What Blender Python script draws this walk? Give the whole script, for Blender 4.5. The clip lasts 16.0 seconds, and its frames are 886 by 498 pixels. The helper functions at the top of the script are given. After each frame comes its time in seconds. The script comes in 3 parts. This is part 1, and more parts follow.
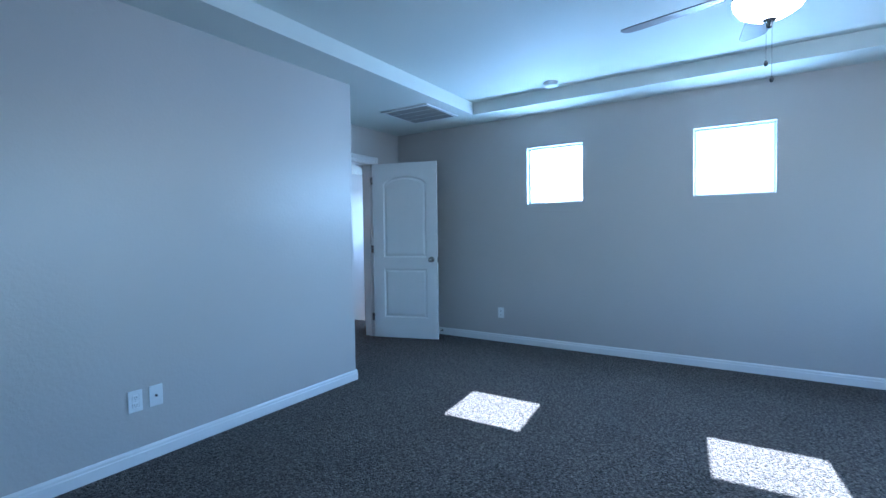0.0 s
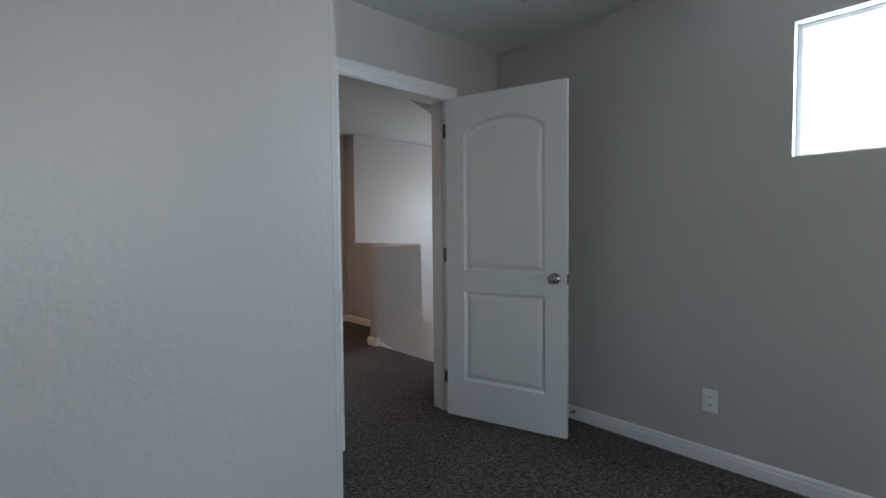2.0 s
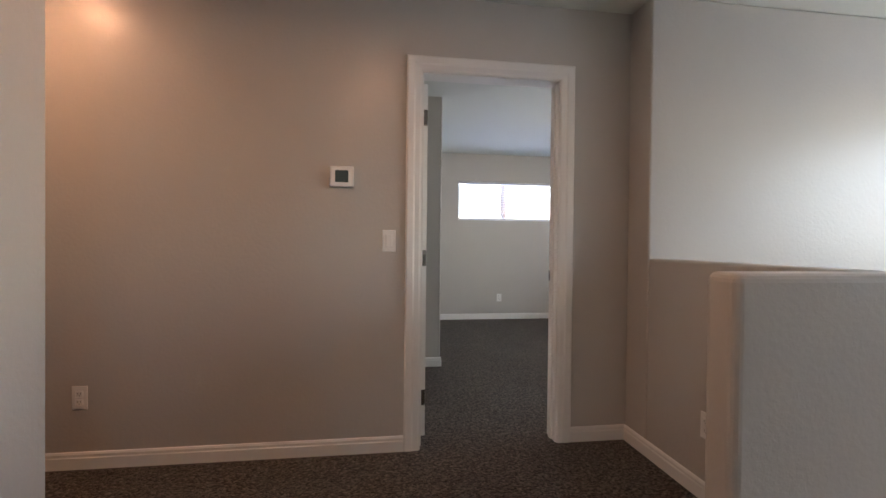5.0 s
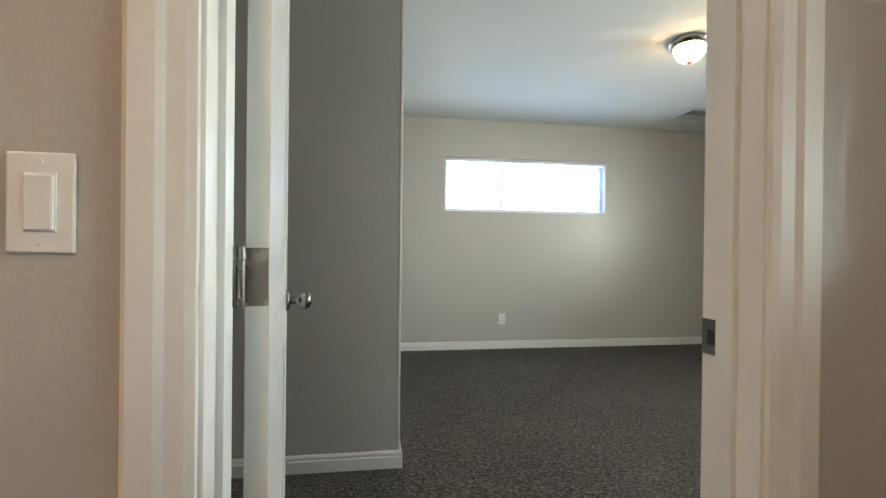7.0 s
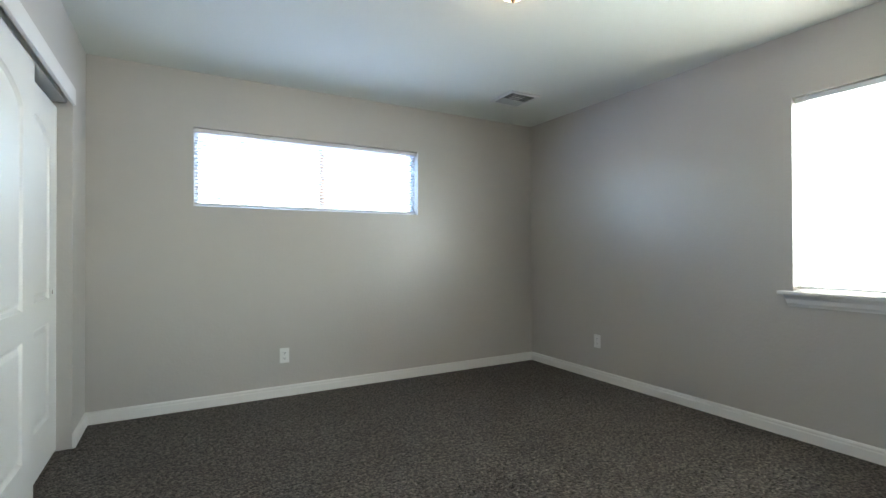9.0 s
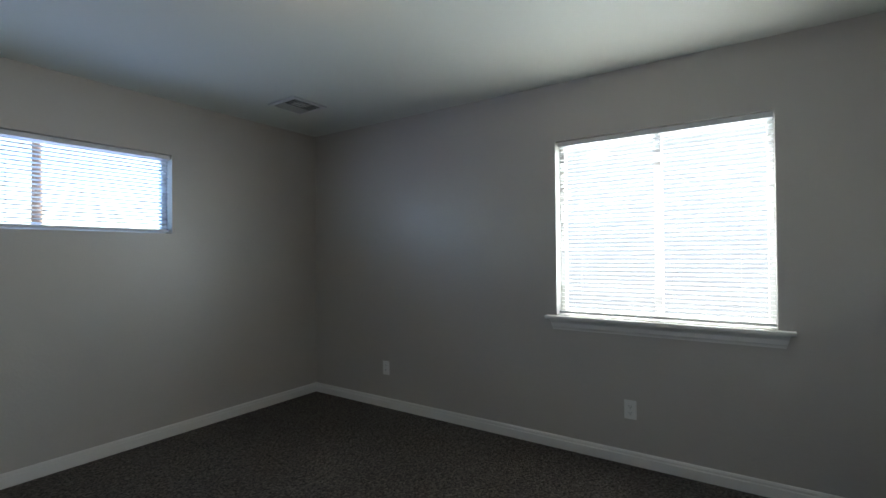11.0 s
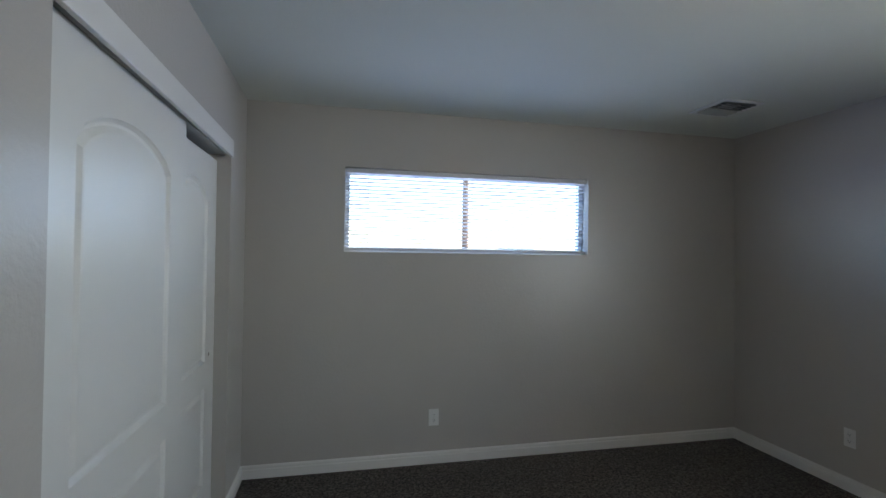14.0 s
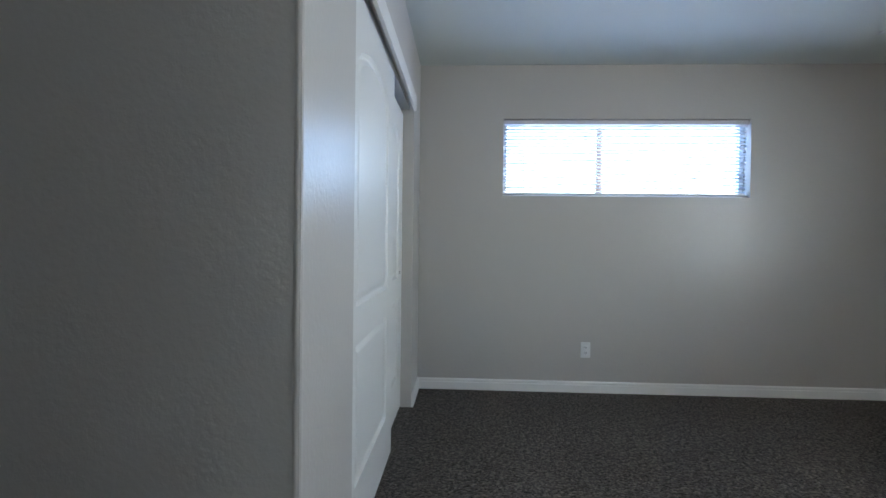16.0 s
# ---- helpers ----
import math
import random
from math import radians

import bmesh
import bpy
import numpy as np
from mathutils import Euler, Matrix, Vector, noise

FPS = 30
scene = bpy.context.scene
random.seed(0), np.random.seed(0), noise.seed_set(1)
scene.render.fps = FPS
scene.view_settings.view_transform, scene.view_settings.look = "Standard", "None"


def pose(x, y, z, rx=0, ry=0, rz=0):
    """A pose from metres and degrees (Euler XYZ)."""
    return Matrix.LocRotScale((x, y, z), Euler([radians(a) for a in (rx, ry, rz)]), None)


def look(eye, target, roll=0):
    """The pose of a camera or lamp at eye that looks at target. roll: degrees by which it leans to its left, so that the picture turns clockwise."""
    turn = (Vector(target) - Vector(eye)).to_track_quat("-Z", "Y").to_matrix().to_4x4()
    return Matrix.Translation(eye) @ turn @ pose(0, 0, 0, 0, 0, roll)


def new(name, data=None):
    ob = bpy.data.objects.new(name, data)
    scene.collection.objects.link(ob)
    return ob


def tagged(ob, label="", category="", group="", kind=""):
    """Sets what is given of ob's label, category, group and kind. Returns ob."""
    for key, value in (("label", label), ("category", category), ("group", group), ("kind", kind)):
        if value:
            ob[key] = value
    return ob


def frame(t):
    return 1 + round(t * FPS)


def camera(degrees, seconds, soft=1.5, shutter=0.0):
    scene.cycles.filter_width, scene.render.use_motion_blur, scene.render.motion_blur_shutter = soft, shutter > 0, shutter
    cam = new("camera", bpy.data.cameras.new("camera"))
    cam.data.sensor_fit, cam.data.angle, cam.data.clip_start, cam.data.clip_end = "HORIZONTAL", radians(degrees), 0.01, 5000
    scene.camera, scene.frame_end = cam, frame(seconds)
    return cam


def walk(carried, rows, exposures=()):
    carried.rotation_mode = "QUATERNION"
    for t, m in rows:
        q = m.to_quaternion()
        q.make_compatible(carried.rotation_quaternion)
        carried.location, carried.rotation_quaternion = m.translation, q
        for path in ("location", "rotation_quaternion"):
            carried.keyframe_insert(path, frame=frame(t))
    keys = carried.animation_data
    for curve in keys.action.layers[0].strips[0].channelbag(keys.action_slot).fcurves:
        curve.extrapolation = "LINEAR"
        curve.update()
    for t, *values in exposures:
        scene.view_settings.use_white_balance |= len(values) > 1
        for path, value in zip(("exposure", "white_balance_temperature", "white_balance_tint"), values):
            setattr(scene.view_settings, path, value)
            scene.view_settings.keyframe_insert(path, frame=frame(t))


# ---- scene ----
cam = camera(86.9, 16.0)

PATH = [
    (0, (-4.079, -6.906, 1.217), (-2.401, -5.820, 1.148), -0.8),
    (0.5, (-3.549, -6.648, 1.199), (-1.903, -5.513, 1.139), -0.3),
    (1, (-3.013, -6.246, 1.195), (-1.471, -4.975, 1.121), -0.2),
    (1.5, (-2.474, -5.846, 1.173), (-1.051, -4.442, 1.111), 0.1),
    (2, (-1.959, -5.451, 1.194), (-0.613, -3.974, 1.115), -0.5),
    (2.5, (-1.556, -5.019, 1.167), (-0.371, -3.409, 1.108), -0.3),
    (3, (-1.203, -4.532, 1.132), (-0.106, -2.859, 1.107), -0.8),
    (3.5, (-0.861, -4.127, 1.134), (-0.013, -2.316, 1.110), -0.1),
    (4, (-0.570, -3.655, 1.107), (0.090, -1.768, 1.092), 0.3),
    (4.5, (-0.316, -3.083, 1.102), (0.141, -1.136, 1.081), 0.5),
    (5, (-0.176, -2.506, 1.117), (0.122, -0.529, 1.093), 0.6),
    (5.2, (-0.097, -2.285, 1.102), (0.174, -0.304, 1.078), 0.7),
    (7.3, (0.385, -0.330, 1.081), (0.720, 1.644, 1.079), 0.6),
    (7.5, (0.472, -0.155, 1.088), (0.852, 1.809, 1.090), 0.4),
    (8, (0.667, 0.059, 1.089), (1.232, 1.978, 1.099), 0.1),
    (8.5, (0.849, 0.269, 1.104), (1.602, 2.121, 1.115), 0.0),
    (9, (0.975, 0.434, 1.121), (1.957, 2.176, 1.137), -0.2),
    (9.5, (1.094, 0.546, 1.132), (2.373, 2.083, 1.164), -0.3),
    (10, (1.143, 0.606, 1.199), (2.680, 1.886, 1.226), -0.8),
    (10.2, (1.128, 0.642, 1.200), (2.752, 1.808, 1.240), -1.0),
    (12.3, (1.260, 0.783, 1.542), (2.918, 1.902, 1.558), -0.3),
    (12.5, (1.237, 0.829, 1.554), (2.833, 2.034, 1.563), -0.2),
    (13, (1.151, 0.975, 1.498), (2.459, 2.488, 1.521), 0.4),
    (13.5, (1.109, 1.009, 1.476), (1.971, 2.813, 1.501), 0.5),
    (14, (1.028, 1.043, 1.455), (1.464, 2.995, 1.479), 0.8),
    (14.5, (0.976, 1.066, 1.449), (1.039, 3.065, 1.463), 1.1),
    (15, (0.930, 1.058, 1.407), (0.796, 3.054, 1.418), 1.1),
    (15.5, (0.868, 0.986, 1.270), (0.708, 2.980, 1.258), 1.1),
    (16, (0.780, 0.727, 1.111), (0.690, 2.725, 1.082), 0.7),
]
P_BED, P_SMALL, P_STAIR, P_EAST, P_NORTH = 2.4, 3.0, 3.8, 9.8, 2.2
G_BOWL, G_CAN, G_FAN = 2.6, 25.0, 4.2
EXPOSURES = [(0, 3.4, 4600, 8), (0.5, 3.05, 5300, 10), (1.0, 2.85, 5900, 12), (1.5, 2.8, 6400, 14), (2.5, 3.1, 6700, 18), (3.5, 2.98, 7200, 18), (4.0, 3.0, 7700, 18), (4.5, 3.25, 7600, 18), (5.0, 3.25, 7400, 18), (7.3, 3.75, 7600, 6), (8.0, 3.75, 7300, 6), (9.0, 3.6, 7000, 6), (10.0, 2.9, 6700, 7), (12.5, 1.95, 6600, 8), (13.5, 2.0, 6800, 9), (14.5, 2.6, 6350, 11), (15.2, 2.6, 6200, 10), (16, 3.05, 6300, 10)]
walk(cam, [(t, look(eye, target, roll)) for t, eye, target, roll in PATH], EXPOSURES)

# ---------------- world, sun, large lights ----------------
world = bpy.data.worlds.new("sky_world")
scene.world = world
world.use_nodes = True
wn = world.node_tree.nodes
sky = wn.new("ShaderNodeTexSky")
sky.sky_type = "NISHITA"
sky.sun_disc = False
sky.sun_elevation = radians(44)
sky.sun_rotation = radians(83)
wn["Background"].inputs["Strength"].default_value = 0.15
world.node_tree.links.new(sky.outputs[0], wn["Background"].inputs["Color"])

sun_data = bpy.data.lights.new("sun", "SUN")
sun_data.energy, sun_data.angle, sun_data.color = 5.0, radians(0.5), (1.0, 0.95, 0.88)
sun = new("sun", sun_data)
sun.matrix_world = look((10, 1.1, 9.5), (0, 0, 0))


def window_lamp(name, eye, target, w, h, power, color):
    d = bpy.data.lights.new(name, "AREA")
    d.shape, d.size, d.size_y, d.energy, d.color = "RECTANGLE", w, h, power, color
    ob = new(name, d)
    ob.matrix_world = look(eye, target)
    return ob


SKY_BLUE = (0.54, 0.75, 1.0)
window_lamp("sky_light_bedroom", (-1.7, -9.58, 1.45), (-1.7, -5, 1.45), 2.2, 1.4, P_BED, SKY_BLUE)
for y in (-5.245, -6.815):
    window_lamp("sky_light_small_window", (0.715, y, 1.805), (0, y, 1.805), 0.58, 0.57, P_SMALL, (0.5, 0.74, 1.0))
window_lamp("sky_light_stairwell", (4.27, -1.5, 1.55), (0, -1.5, 1.55), 2.15, 1.05, P_STAIR, (0.45, 0.68, 1.0))
window_lamp("sky_light_east", (4.345, 1.25, 1.47), (0, 1.25, 1.47), 1.19, 1.14, P_EAST, (0.80, 0.90, 1.0))
window_lamp("sky_light_north", (1.965, 4.41, 1.755), (1.965, 0, 1.755), 1.79, 0.56, P_NORTH, (0.16, 0.4, 1.0))

# ---------------- materials ----------------


def material(name, color, rough=0.5, metal=0.0, vary=0.05, vscale=3.0, bumps=(), emission=None, strength=0.0, spec=0.5):
    m = bpy.data.materials.new(name)
    m.use_nodes = True
    nt = m.node_tree
    b = nt.nodes["Principled BSDF"]
    b.inputs["Roughness"].default_value = rough
    b.inputs["Metallic"].default_value = metal
    b.inputs["Specular IOR Level"].default_value = spec
    tc = nt.nodes.new("ShaderNodeTexCoord")
    n = nt.nodes.new("ShaderNodeTexNoise")
    n.inputs["Scale"].default_value = vscale
    n.inputs["Detail"].default_value = 6
    nt.links.new(tc.outputs["Object"], n.inputs["Vector"])
    r = nt.nodes.new("ShaderNodeMapRange")
    r.inputs["To Min"].default_value, r.inputs["To Max"].default_value = 1 - vary, 1 + vary
    nt.links.new(n.outputs["Fac"], r.inputs["Value"])
    mix = nt.nodes.new("ShaderNodeVectorMath")
    mix.operation = "SCALE"
    mix.inputs[0].default_value = color
    nt.links.new(r.outputs[0], mix.inputs["Scale"])
    nt.links.new(mix.outputs[0], b.inputs["Base Color"])
    r2 = nt.nodes.new("ShaderNodeMapRange")
    r2.inputs["To Min"].default_value, r2.inputs["To Max"].default_value = max(0.02, rough - 0.06), min(1, rough + 0.06)
    nt.links.new(n.outputs["Fac"], r2.inputs["Value"])
    nt.links.new(r2.outputs[0], b.inputs["Roughness"])
    last = None
    for scale, dist, strong in bumps:
        t = nt.nodes.new("ShaderNodeTexNoise")
        t.inputs["Scale"].default_value = scale
        t.inputs["Detail"].default_value = 3
        nt.links.new(tc.outputs["Object"], t.inputs["Vector"])
        bp = nt.nodes.new("ShaderNodeBump")
        bp.inputs["Strength"].default_value, bp.inputs["Distance"].default_value = strong, dist
        nt.links.new(t.outputs["Fac"], bp.inputs["Height"])
        if last:
            nt.links.new(last.outputs[0], bp.inputs["Normal"])
        last = bp
    if last:
        nt.links.new(last.outputs[0], b.inputs["Normal"])
    if emission:
        b.inputs["Emission Color"].default_value = (*emission, 1)
        b.inputs["Emission Strength"].default_value = strength
    return m


def carpet_material():
    m = bpy.data.materials.new("carpet_pile")
    m.use_nodes = True
    nt = m.node_tree
    b = nt.nodes["Principled BSDF"]
    b.inputs["Roughness"].default_value = 0.95
    b.inputs["Specular IOR Level"].default_value = 0.1
    b.inputs["Sheen Weight"].default_value = 0.08
    tc = nt.nodes.new("ShaderNodeTexCoord")
    vor = nt.nodes.new("ShaderNodeTexVoronoi")
    vor.inputs["Scale"].default_value = 110
    vor.inputs["Randomness"].default_value = 1.0
    big = nt.nodes.new("ShaderNodeTexNoise")
    big.inputs["Scale"].default_value = 2.2
    big.inputs["Detail"].default_value = 5
    mid = nt.nodes.new("ShaderNodeTexNoise")
    mid.inputs["Scale"].default_value = 55
    mid.inputs["Detail"].default_value = 4
    for n in (vor, big, mid):
        nt.links.new(tc.outputs["Object"], n.inputs["Vector"])
    ramp = nt.nodes.new("ShaderNodeValToRGB")
    e = ramp.color_ramp.elements
    e[0].position, e[0].color = 0.30, (0.036, 0.031, 0.027, 1)
    e[1].position, e[1].color = 0.72, (0.160, 0.138, 0.120, 1)
    nt.links.new(mid.outputs["Fac"], ramp.inputs["Fac"])
    r = nt.nodes.new("ShaderNodeMapRange")
    r.inputs["To Min"].default_value, r.inputs["To Max"].default_value = 0.72, 1.22
    nt.links.new(big.outputs["Fac"], r.inputs["Value"])
    sc = nt.nodes.new("ShaderNodeVectorMath")
    sc.operation = "SCALE"
    nt.links.new(ramp.outputs["Color"], sc.inputs[0])
    nt.links.new(r.outputs[0], sc.inputs["Scale"])
    r3 = nt.nodes.new("ShaderNodeMapRange")
    r3.inputs["To Min"].default_value, r3.inputs["To Max"].default_value = 0.4, 1.8
    sep = nt.nodes.new("ShaderNodeSeparateColor")
    nt.links.new(vor.outputs["Color"], sep.inputs[0])
    nt.links.new(sep.outputs[0], r3.inputs["Value"])
    sc2 = nt.nodes.new("ShaderNodeVectorMath")
    sc2.operation = "SCALE"
    nt.links.new(sc.outputs[0], sc2.inputs[0])
    nt.links.new(r3.outputs[0], sc2.inputs["Scale"])
    nt.links.new(sc2.outputs[0], b.inputs["Base Color"])
    bp = nt.nodes.new("ShaderNodeBump")
    bp.inputs["Strength"].default_value, bp.inputs["Distance"].default_value = 1.0, 0.012
    bp.invert = True
    nt.links.new(vor.outputs["Distance"], bp.inputs["Height"])
    bp2 = nt.nodes.new("ShaderNodeBump")
    bp2.inputs["Strength"].default_value, bp2.inputs["Distance"].default_value = 0.6, 0.01
    nt.links.new(mid.outputs["Fac"], bp2.inputs["Height"])
    nt.links.new(bp.outputs[0], bp2.inputs["Normal"])
    nt.links.new(bp2.outputs[0], b.inputs["Normal"])
    return m


WALL = material("greige_wall_paint", (0.50, 0.475, 0.44), 0.33, vary=0.03, vscale=1.5, bumps=((55, 0.004, 0.3), (150, 0.0016, 0.25)), spec=0.5)
CEIL = material("ceiling_paint", (0.68, 0.71, 0.66), 0.75, vary=0.03, vscale=1.2, bumps=((60, 0.004, 0.25), (180, 0.0015, 0.3)))
TRIM = material("white_semigloss_trim", (0.76, 0.75, 0.72), 0.34, vary=0.02, vscale=3)
DOORP = material("white_door_paint", (0.74, 0.74, 0.71), 0.34, vary=0.03, vscale=5, bumps=((140, 0.0006, 0.25),))
CARPET = carpet_material()
PLATE = material("white_plastic", (0.80, 0.80, 0.78), 0.3, vary=0.02)
# near-black: painted shade of slots and holes, own colour of screws and fobs
DARK = material("dark_slot", (0.02, 0.02, 0.02), 0.6)
NICKEL = material("brushed_nickel", (0.32, 0.305, 0.29), 0.26, 1.0, vary=0.08, vscale=30)
BRONZE = material("finial_bronze", (0.36, 0.22, 0.14), 0.35, 0.8, vary=0.1, vscale=30)
GLOW = material("lit_frosted_glass", (0.9, 0.85, 0.75), 0.4, emission=(1.0, 0.70, 0.42), strength=G_BOWL)
CANGLOW = material("lit_can_lens", (0.9, 0.8, 0.7), 0.4, emission=(1.0, 0.56, 0.34), strength=G_CAN)
FANGLASS = material("lit_fan_bowl", (0.9, 0.88, 0.84), 0.35, emission=(1.0, 0.93, 0.84), strength=G_FAN)
BLIND = material("white_vinyl_blind", (0.70, 0.70, 0.70), 0.45, vary=0.03, vscale=8)
VINYL = material("white_vinyl_window", (0.78, 0.78, 0.77), 0.35, vary=0.03, vscale=8)
BLADE = material("fan_blade_grey", (0.16, 0.15, 0.15), 0.45, vary=0.15, vscale=14)
LCD = material("lcd_screen", (0.05, 0.07, 0.07), 0.2, vary=0.02)
# near-black colour for the shade inside the ducts; the ceiling behind is solid
DUCT_SHADE = material("duct_shade_dark", (0.05, 0.06, 0.06), 0.8, vary=0.15, vscale=9)
GRILLE = material("grille_enamel", (0.66, 0.68, 0.67), 0.4, vary=0.04, vscale=9)
# darker copy of the grille enamel: shade on the louvres put into the colour
LOUVRE_SHADE = material("louvre_enamel_shaded", (0.40, 0.42, 0.42), 0.5, vary=0.06, vscale=9)
GROUND = material("dry_ground", (0.24, 0.21, 0.18), 0.9, vary=0.25, vscale=0.3)
HILLS = material("far_scrub", (0.12, 0.15, 0.12), 0.9, vary=0.3, vscale=0.05)
STUCCO = material("neighbour_stucco", (0.55, 0.55, 0.56), 0.9, vary=0.1, vscale=1, bumps=((40, 0.01, 0.4),))
ROOF = material("roof_tile", (0.22, 0.15, 0.12), 0.8, vary=0.2, vscale=2)


def glass_material():
    m = bpy.data.materials.new("window_glass")
    m.use_nodes = True
    nt = m.node_tree
    nt.nodes.remove(nt.nodes["Principled BSDF"])
    g = nt.nodes.new("ShaderNodeBsdfGlossy")
    g.inputs["Roughness"].default_value = 0.02
    t = nt.nodes.new("ShaderNodeBsdfTransparent")
    t.inputs["Color"].default_value = (0.95, 0.97, 0.96, 1)
    mx = nt.nodes.new("ShaderNodeMixShader")
    mx.inputs["Fac"].default_value = 0.05
    nt.links.new(t.outputs[0], mx.inputs[1])
    nt.links.new(g.outputs[0], mx.inputs[2])
    nt.links.new(mx.outputs[0], nt.nodes["Material Output"].inputs["Surface"])
    return m


GLASS = glass_material()

# ---------------- mesh helpers ----------------


def mesh_object(name, bm, mat, smooth=False):
    bmesh.ops.recalc_face_normals(bm, faces=bm.faces)
    me = bpy.data.meshes.new(name)
    bm.to_mesh(me)
    bm.free()
    me.materials.append(mat)
    if smooth:
        for p in me.polygons:
            p.use_smooth = True
    return new(name, me)


def part(name, bm, mat, parent, label="", smooth=False):
    ob = mesh_object(name, bm, mat, smooth)
    ob.parent = parent
    if label:
        tagged(ob, label)
    return ob


def thing(name, m, label, category, kind="", group=""):
    ob = new(name)
    ob.empty_display_size = 0.1
    ob.matrix_world = m
    return tagged(ob, label, category, group, kind)


def add_box(bm, lo, hi, bevel=0.0, seg=2):
    r = bmesh.ops.create_cube(bm, size=1)
    vs = r["verts"]
    for v in vs:
        v.co = Vector([(lo[i] + hi[i]) / 2 + v.co[i] * (hi[i] - lo[i]) for i in range(3)])
    if bevel:
        es = list({e for v in vs for e in v.link_edges})
        bmesh.ops.bevel(bm, geom=es, offset=bevel, segments=seg, affect="EDGES", profile=0.5)
    return bm


def box(lo, hi, bevel=0.0, seg=2):
    return add_box(bmesh.new(), lo, hi, bevel, seg)


def lathe(profile, n=32, bm=None, axis="z", at=(0, 0, 0), caps=True):
    """Turns (radius, height) pairs round an axis."""
    bm = bm or bmesh.new()
    rings = []
    for r, h in profile:
        ring = []
        for i in range(n):
            a = 2 * math.pi * i / n
            c = (r * math.cos(a), r * math.sin(a), h)
            if axis == "y":
                c = (c[0], c[2], c[1])
            elif axis == "x":
                c = (c[2], c[0], c[1])
            ring.append(bm.verts.new(Vector(c) + Vector(at)))
        rings.append(ring)
    for a, b in zip(rings, rings[1:]):
        for i in range(n):
            bm.faces.new((a[i], a[(i + 1) % n], b[(i + 1) % n], b[i]))
    for ring in (rings[0], rings[-1]) if caps else ():
        bm.faces.new(ring)
    return bm


def sweep(profile, path):
    """Sweeps a closed profile of (out, up) through mitred stations; each station is (origin, out vector, up vector)."""
    bm = bmesh.new()
    rings = [[bm.verts.new(Vector(o) + Vector(a) * p + Vector(b) * q) for p, q in profile] for o, a, b in path]
    n = len(profile)
    for r0, r1 in zip(rings, rings[1:]):
        for i in range(n):
            bm.faces.new((r0[i], r0[(i + 1) % n], r1[(i + 1) % n], r1[i]))
    bm.faces.new(rings[0])
    bm.faces.new(rings[-1])
    return bm


def slab_wall(name, axis, at0, at1, u0, u1, z0, z1, holes=(), mat=None, label=""):
    """A wall across axis from at0 to at1, along the other axis from u0 to u1, with holes (u, u, z, z) right through it."""
    us = sorted({u0, u1, *[h[i] for h in holes for i in (0, 1)]})
    zs = sorted({z0, z1, *[h[i] for h in holes for i in (2, 3)]})
    solid = {}
    for i in range(len(us) - 1):
        for j in range(len(zs) - 1):
            uc, zc = (us[i] + us[i + 1]) / 2, (zs[j] + zs[j + 1]) / 2
            solid[i, j] = not any(h[0] < uc < h[1] and h[2] < zc < h[3] for h in holes)
    bm = bmesh.new()
    seen = {}

    def vert(a, u, z):
        k = (a, u, z)
        if k not in seen:
            seen[k] = bm.verts.new((a, u, z) if axis == "x" else (u, a, z))
        return seen[k]
    for (i, j), s in solid.items():
        if not s:
            continue
        a, b, c, d = us[i], us[i + 1], zs[j], zs[j + 1]
        for w in (at0, at1):
            bm.faces.new([vert(w, a, c), vert(w, b, c), vert(w, b, d), vert(w, a, d)])
        for di, dj, e in ((-1, 0, ((a, c), (a, d))), (1, 0, ((b, c), (b, d))), (0, -1, ((a, c), (b, c))), (0, 1, ((a, d), (b, d)))):
            if not solid.get((i + di, j + dj), False):
                (p, q), (r, t) = e
                bm.faces.new([vert(at0, p, q), vert(at0, r, t), vert(at1, r, t), vert(at1, p, q)])
    ob = mesh_object(name, bm, mat or WALL)
    return tagged(ob, label or "greige painted drywall with light orange-peel texture", "wall", "", "structure")


def structure(name, bm, mat, label, category):
    return tagged(mesh_object(name, bm, mat), label, category, "", "structure")


# ---------------- plan ----------------
H = 2.44            # ceilings
AX = 0.61           # bedroom window wall
AL = -4.17          # bedroom long wall
AD = -3.22          # bedroom door wall, room side
RX = -1.225          # return wall beside the bedroom door
HD = -3.08          # the same door wall, hall side
AP, AY = 0.50, -2.70  # pier and arch beyond the bedroom door
HC = -1.02          # corner of the hall's side wall
SX = 1.275           # stair guard line
EX = 4.195          # east wall of the second bedroom
NY = 4.26           # its north wall
CX, CS = 0.437, 1.695  # closet front and closet end
DA = (-0.665, 0.11)  # bedroom door opening
DB = (0.085, 0.852)  # second bedroom door opening
DH = 2.03
CLO = (2.17, 3.84)   # closet opening
W1, W2, WZ = (-5.54, -4.95), (-7.115, -6.515), (1.51, 2.10)
WN, WNZ = (1.063, 2.87), (1.465, 2.04)
WE, WEZ = (0.645, 1.853), (0.885, 2.05)
AW, AS = -5.7, -9.44  # far walls of the bedroom

# floors
structure("floor_bedroom", box((AW, AS, -0.25), (AX, HD - 0.06, 0)), CARPET, "dark grey-brown cut-pile carpet floor", "floor")
structure("floor_hall", box((-3.6, HD - 0.06, -0.25), (0.80, 0.06, 0)), CARPET, "dark brown cut-pile carpet in the hall", "floor")
structure("floor_landing_edge", box((0.80, -1.30, -0.25), (SX + 0.06, 0.06, 0)), CARPET, "dark brown carpet beside the stair guard", "floor")
structure("floor_second_bedroom", box((-1.3, 0.06, -0.25), (EX, NY, 0)), CARPET, "grey-brown cut-pile carpet floor", "floor")

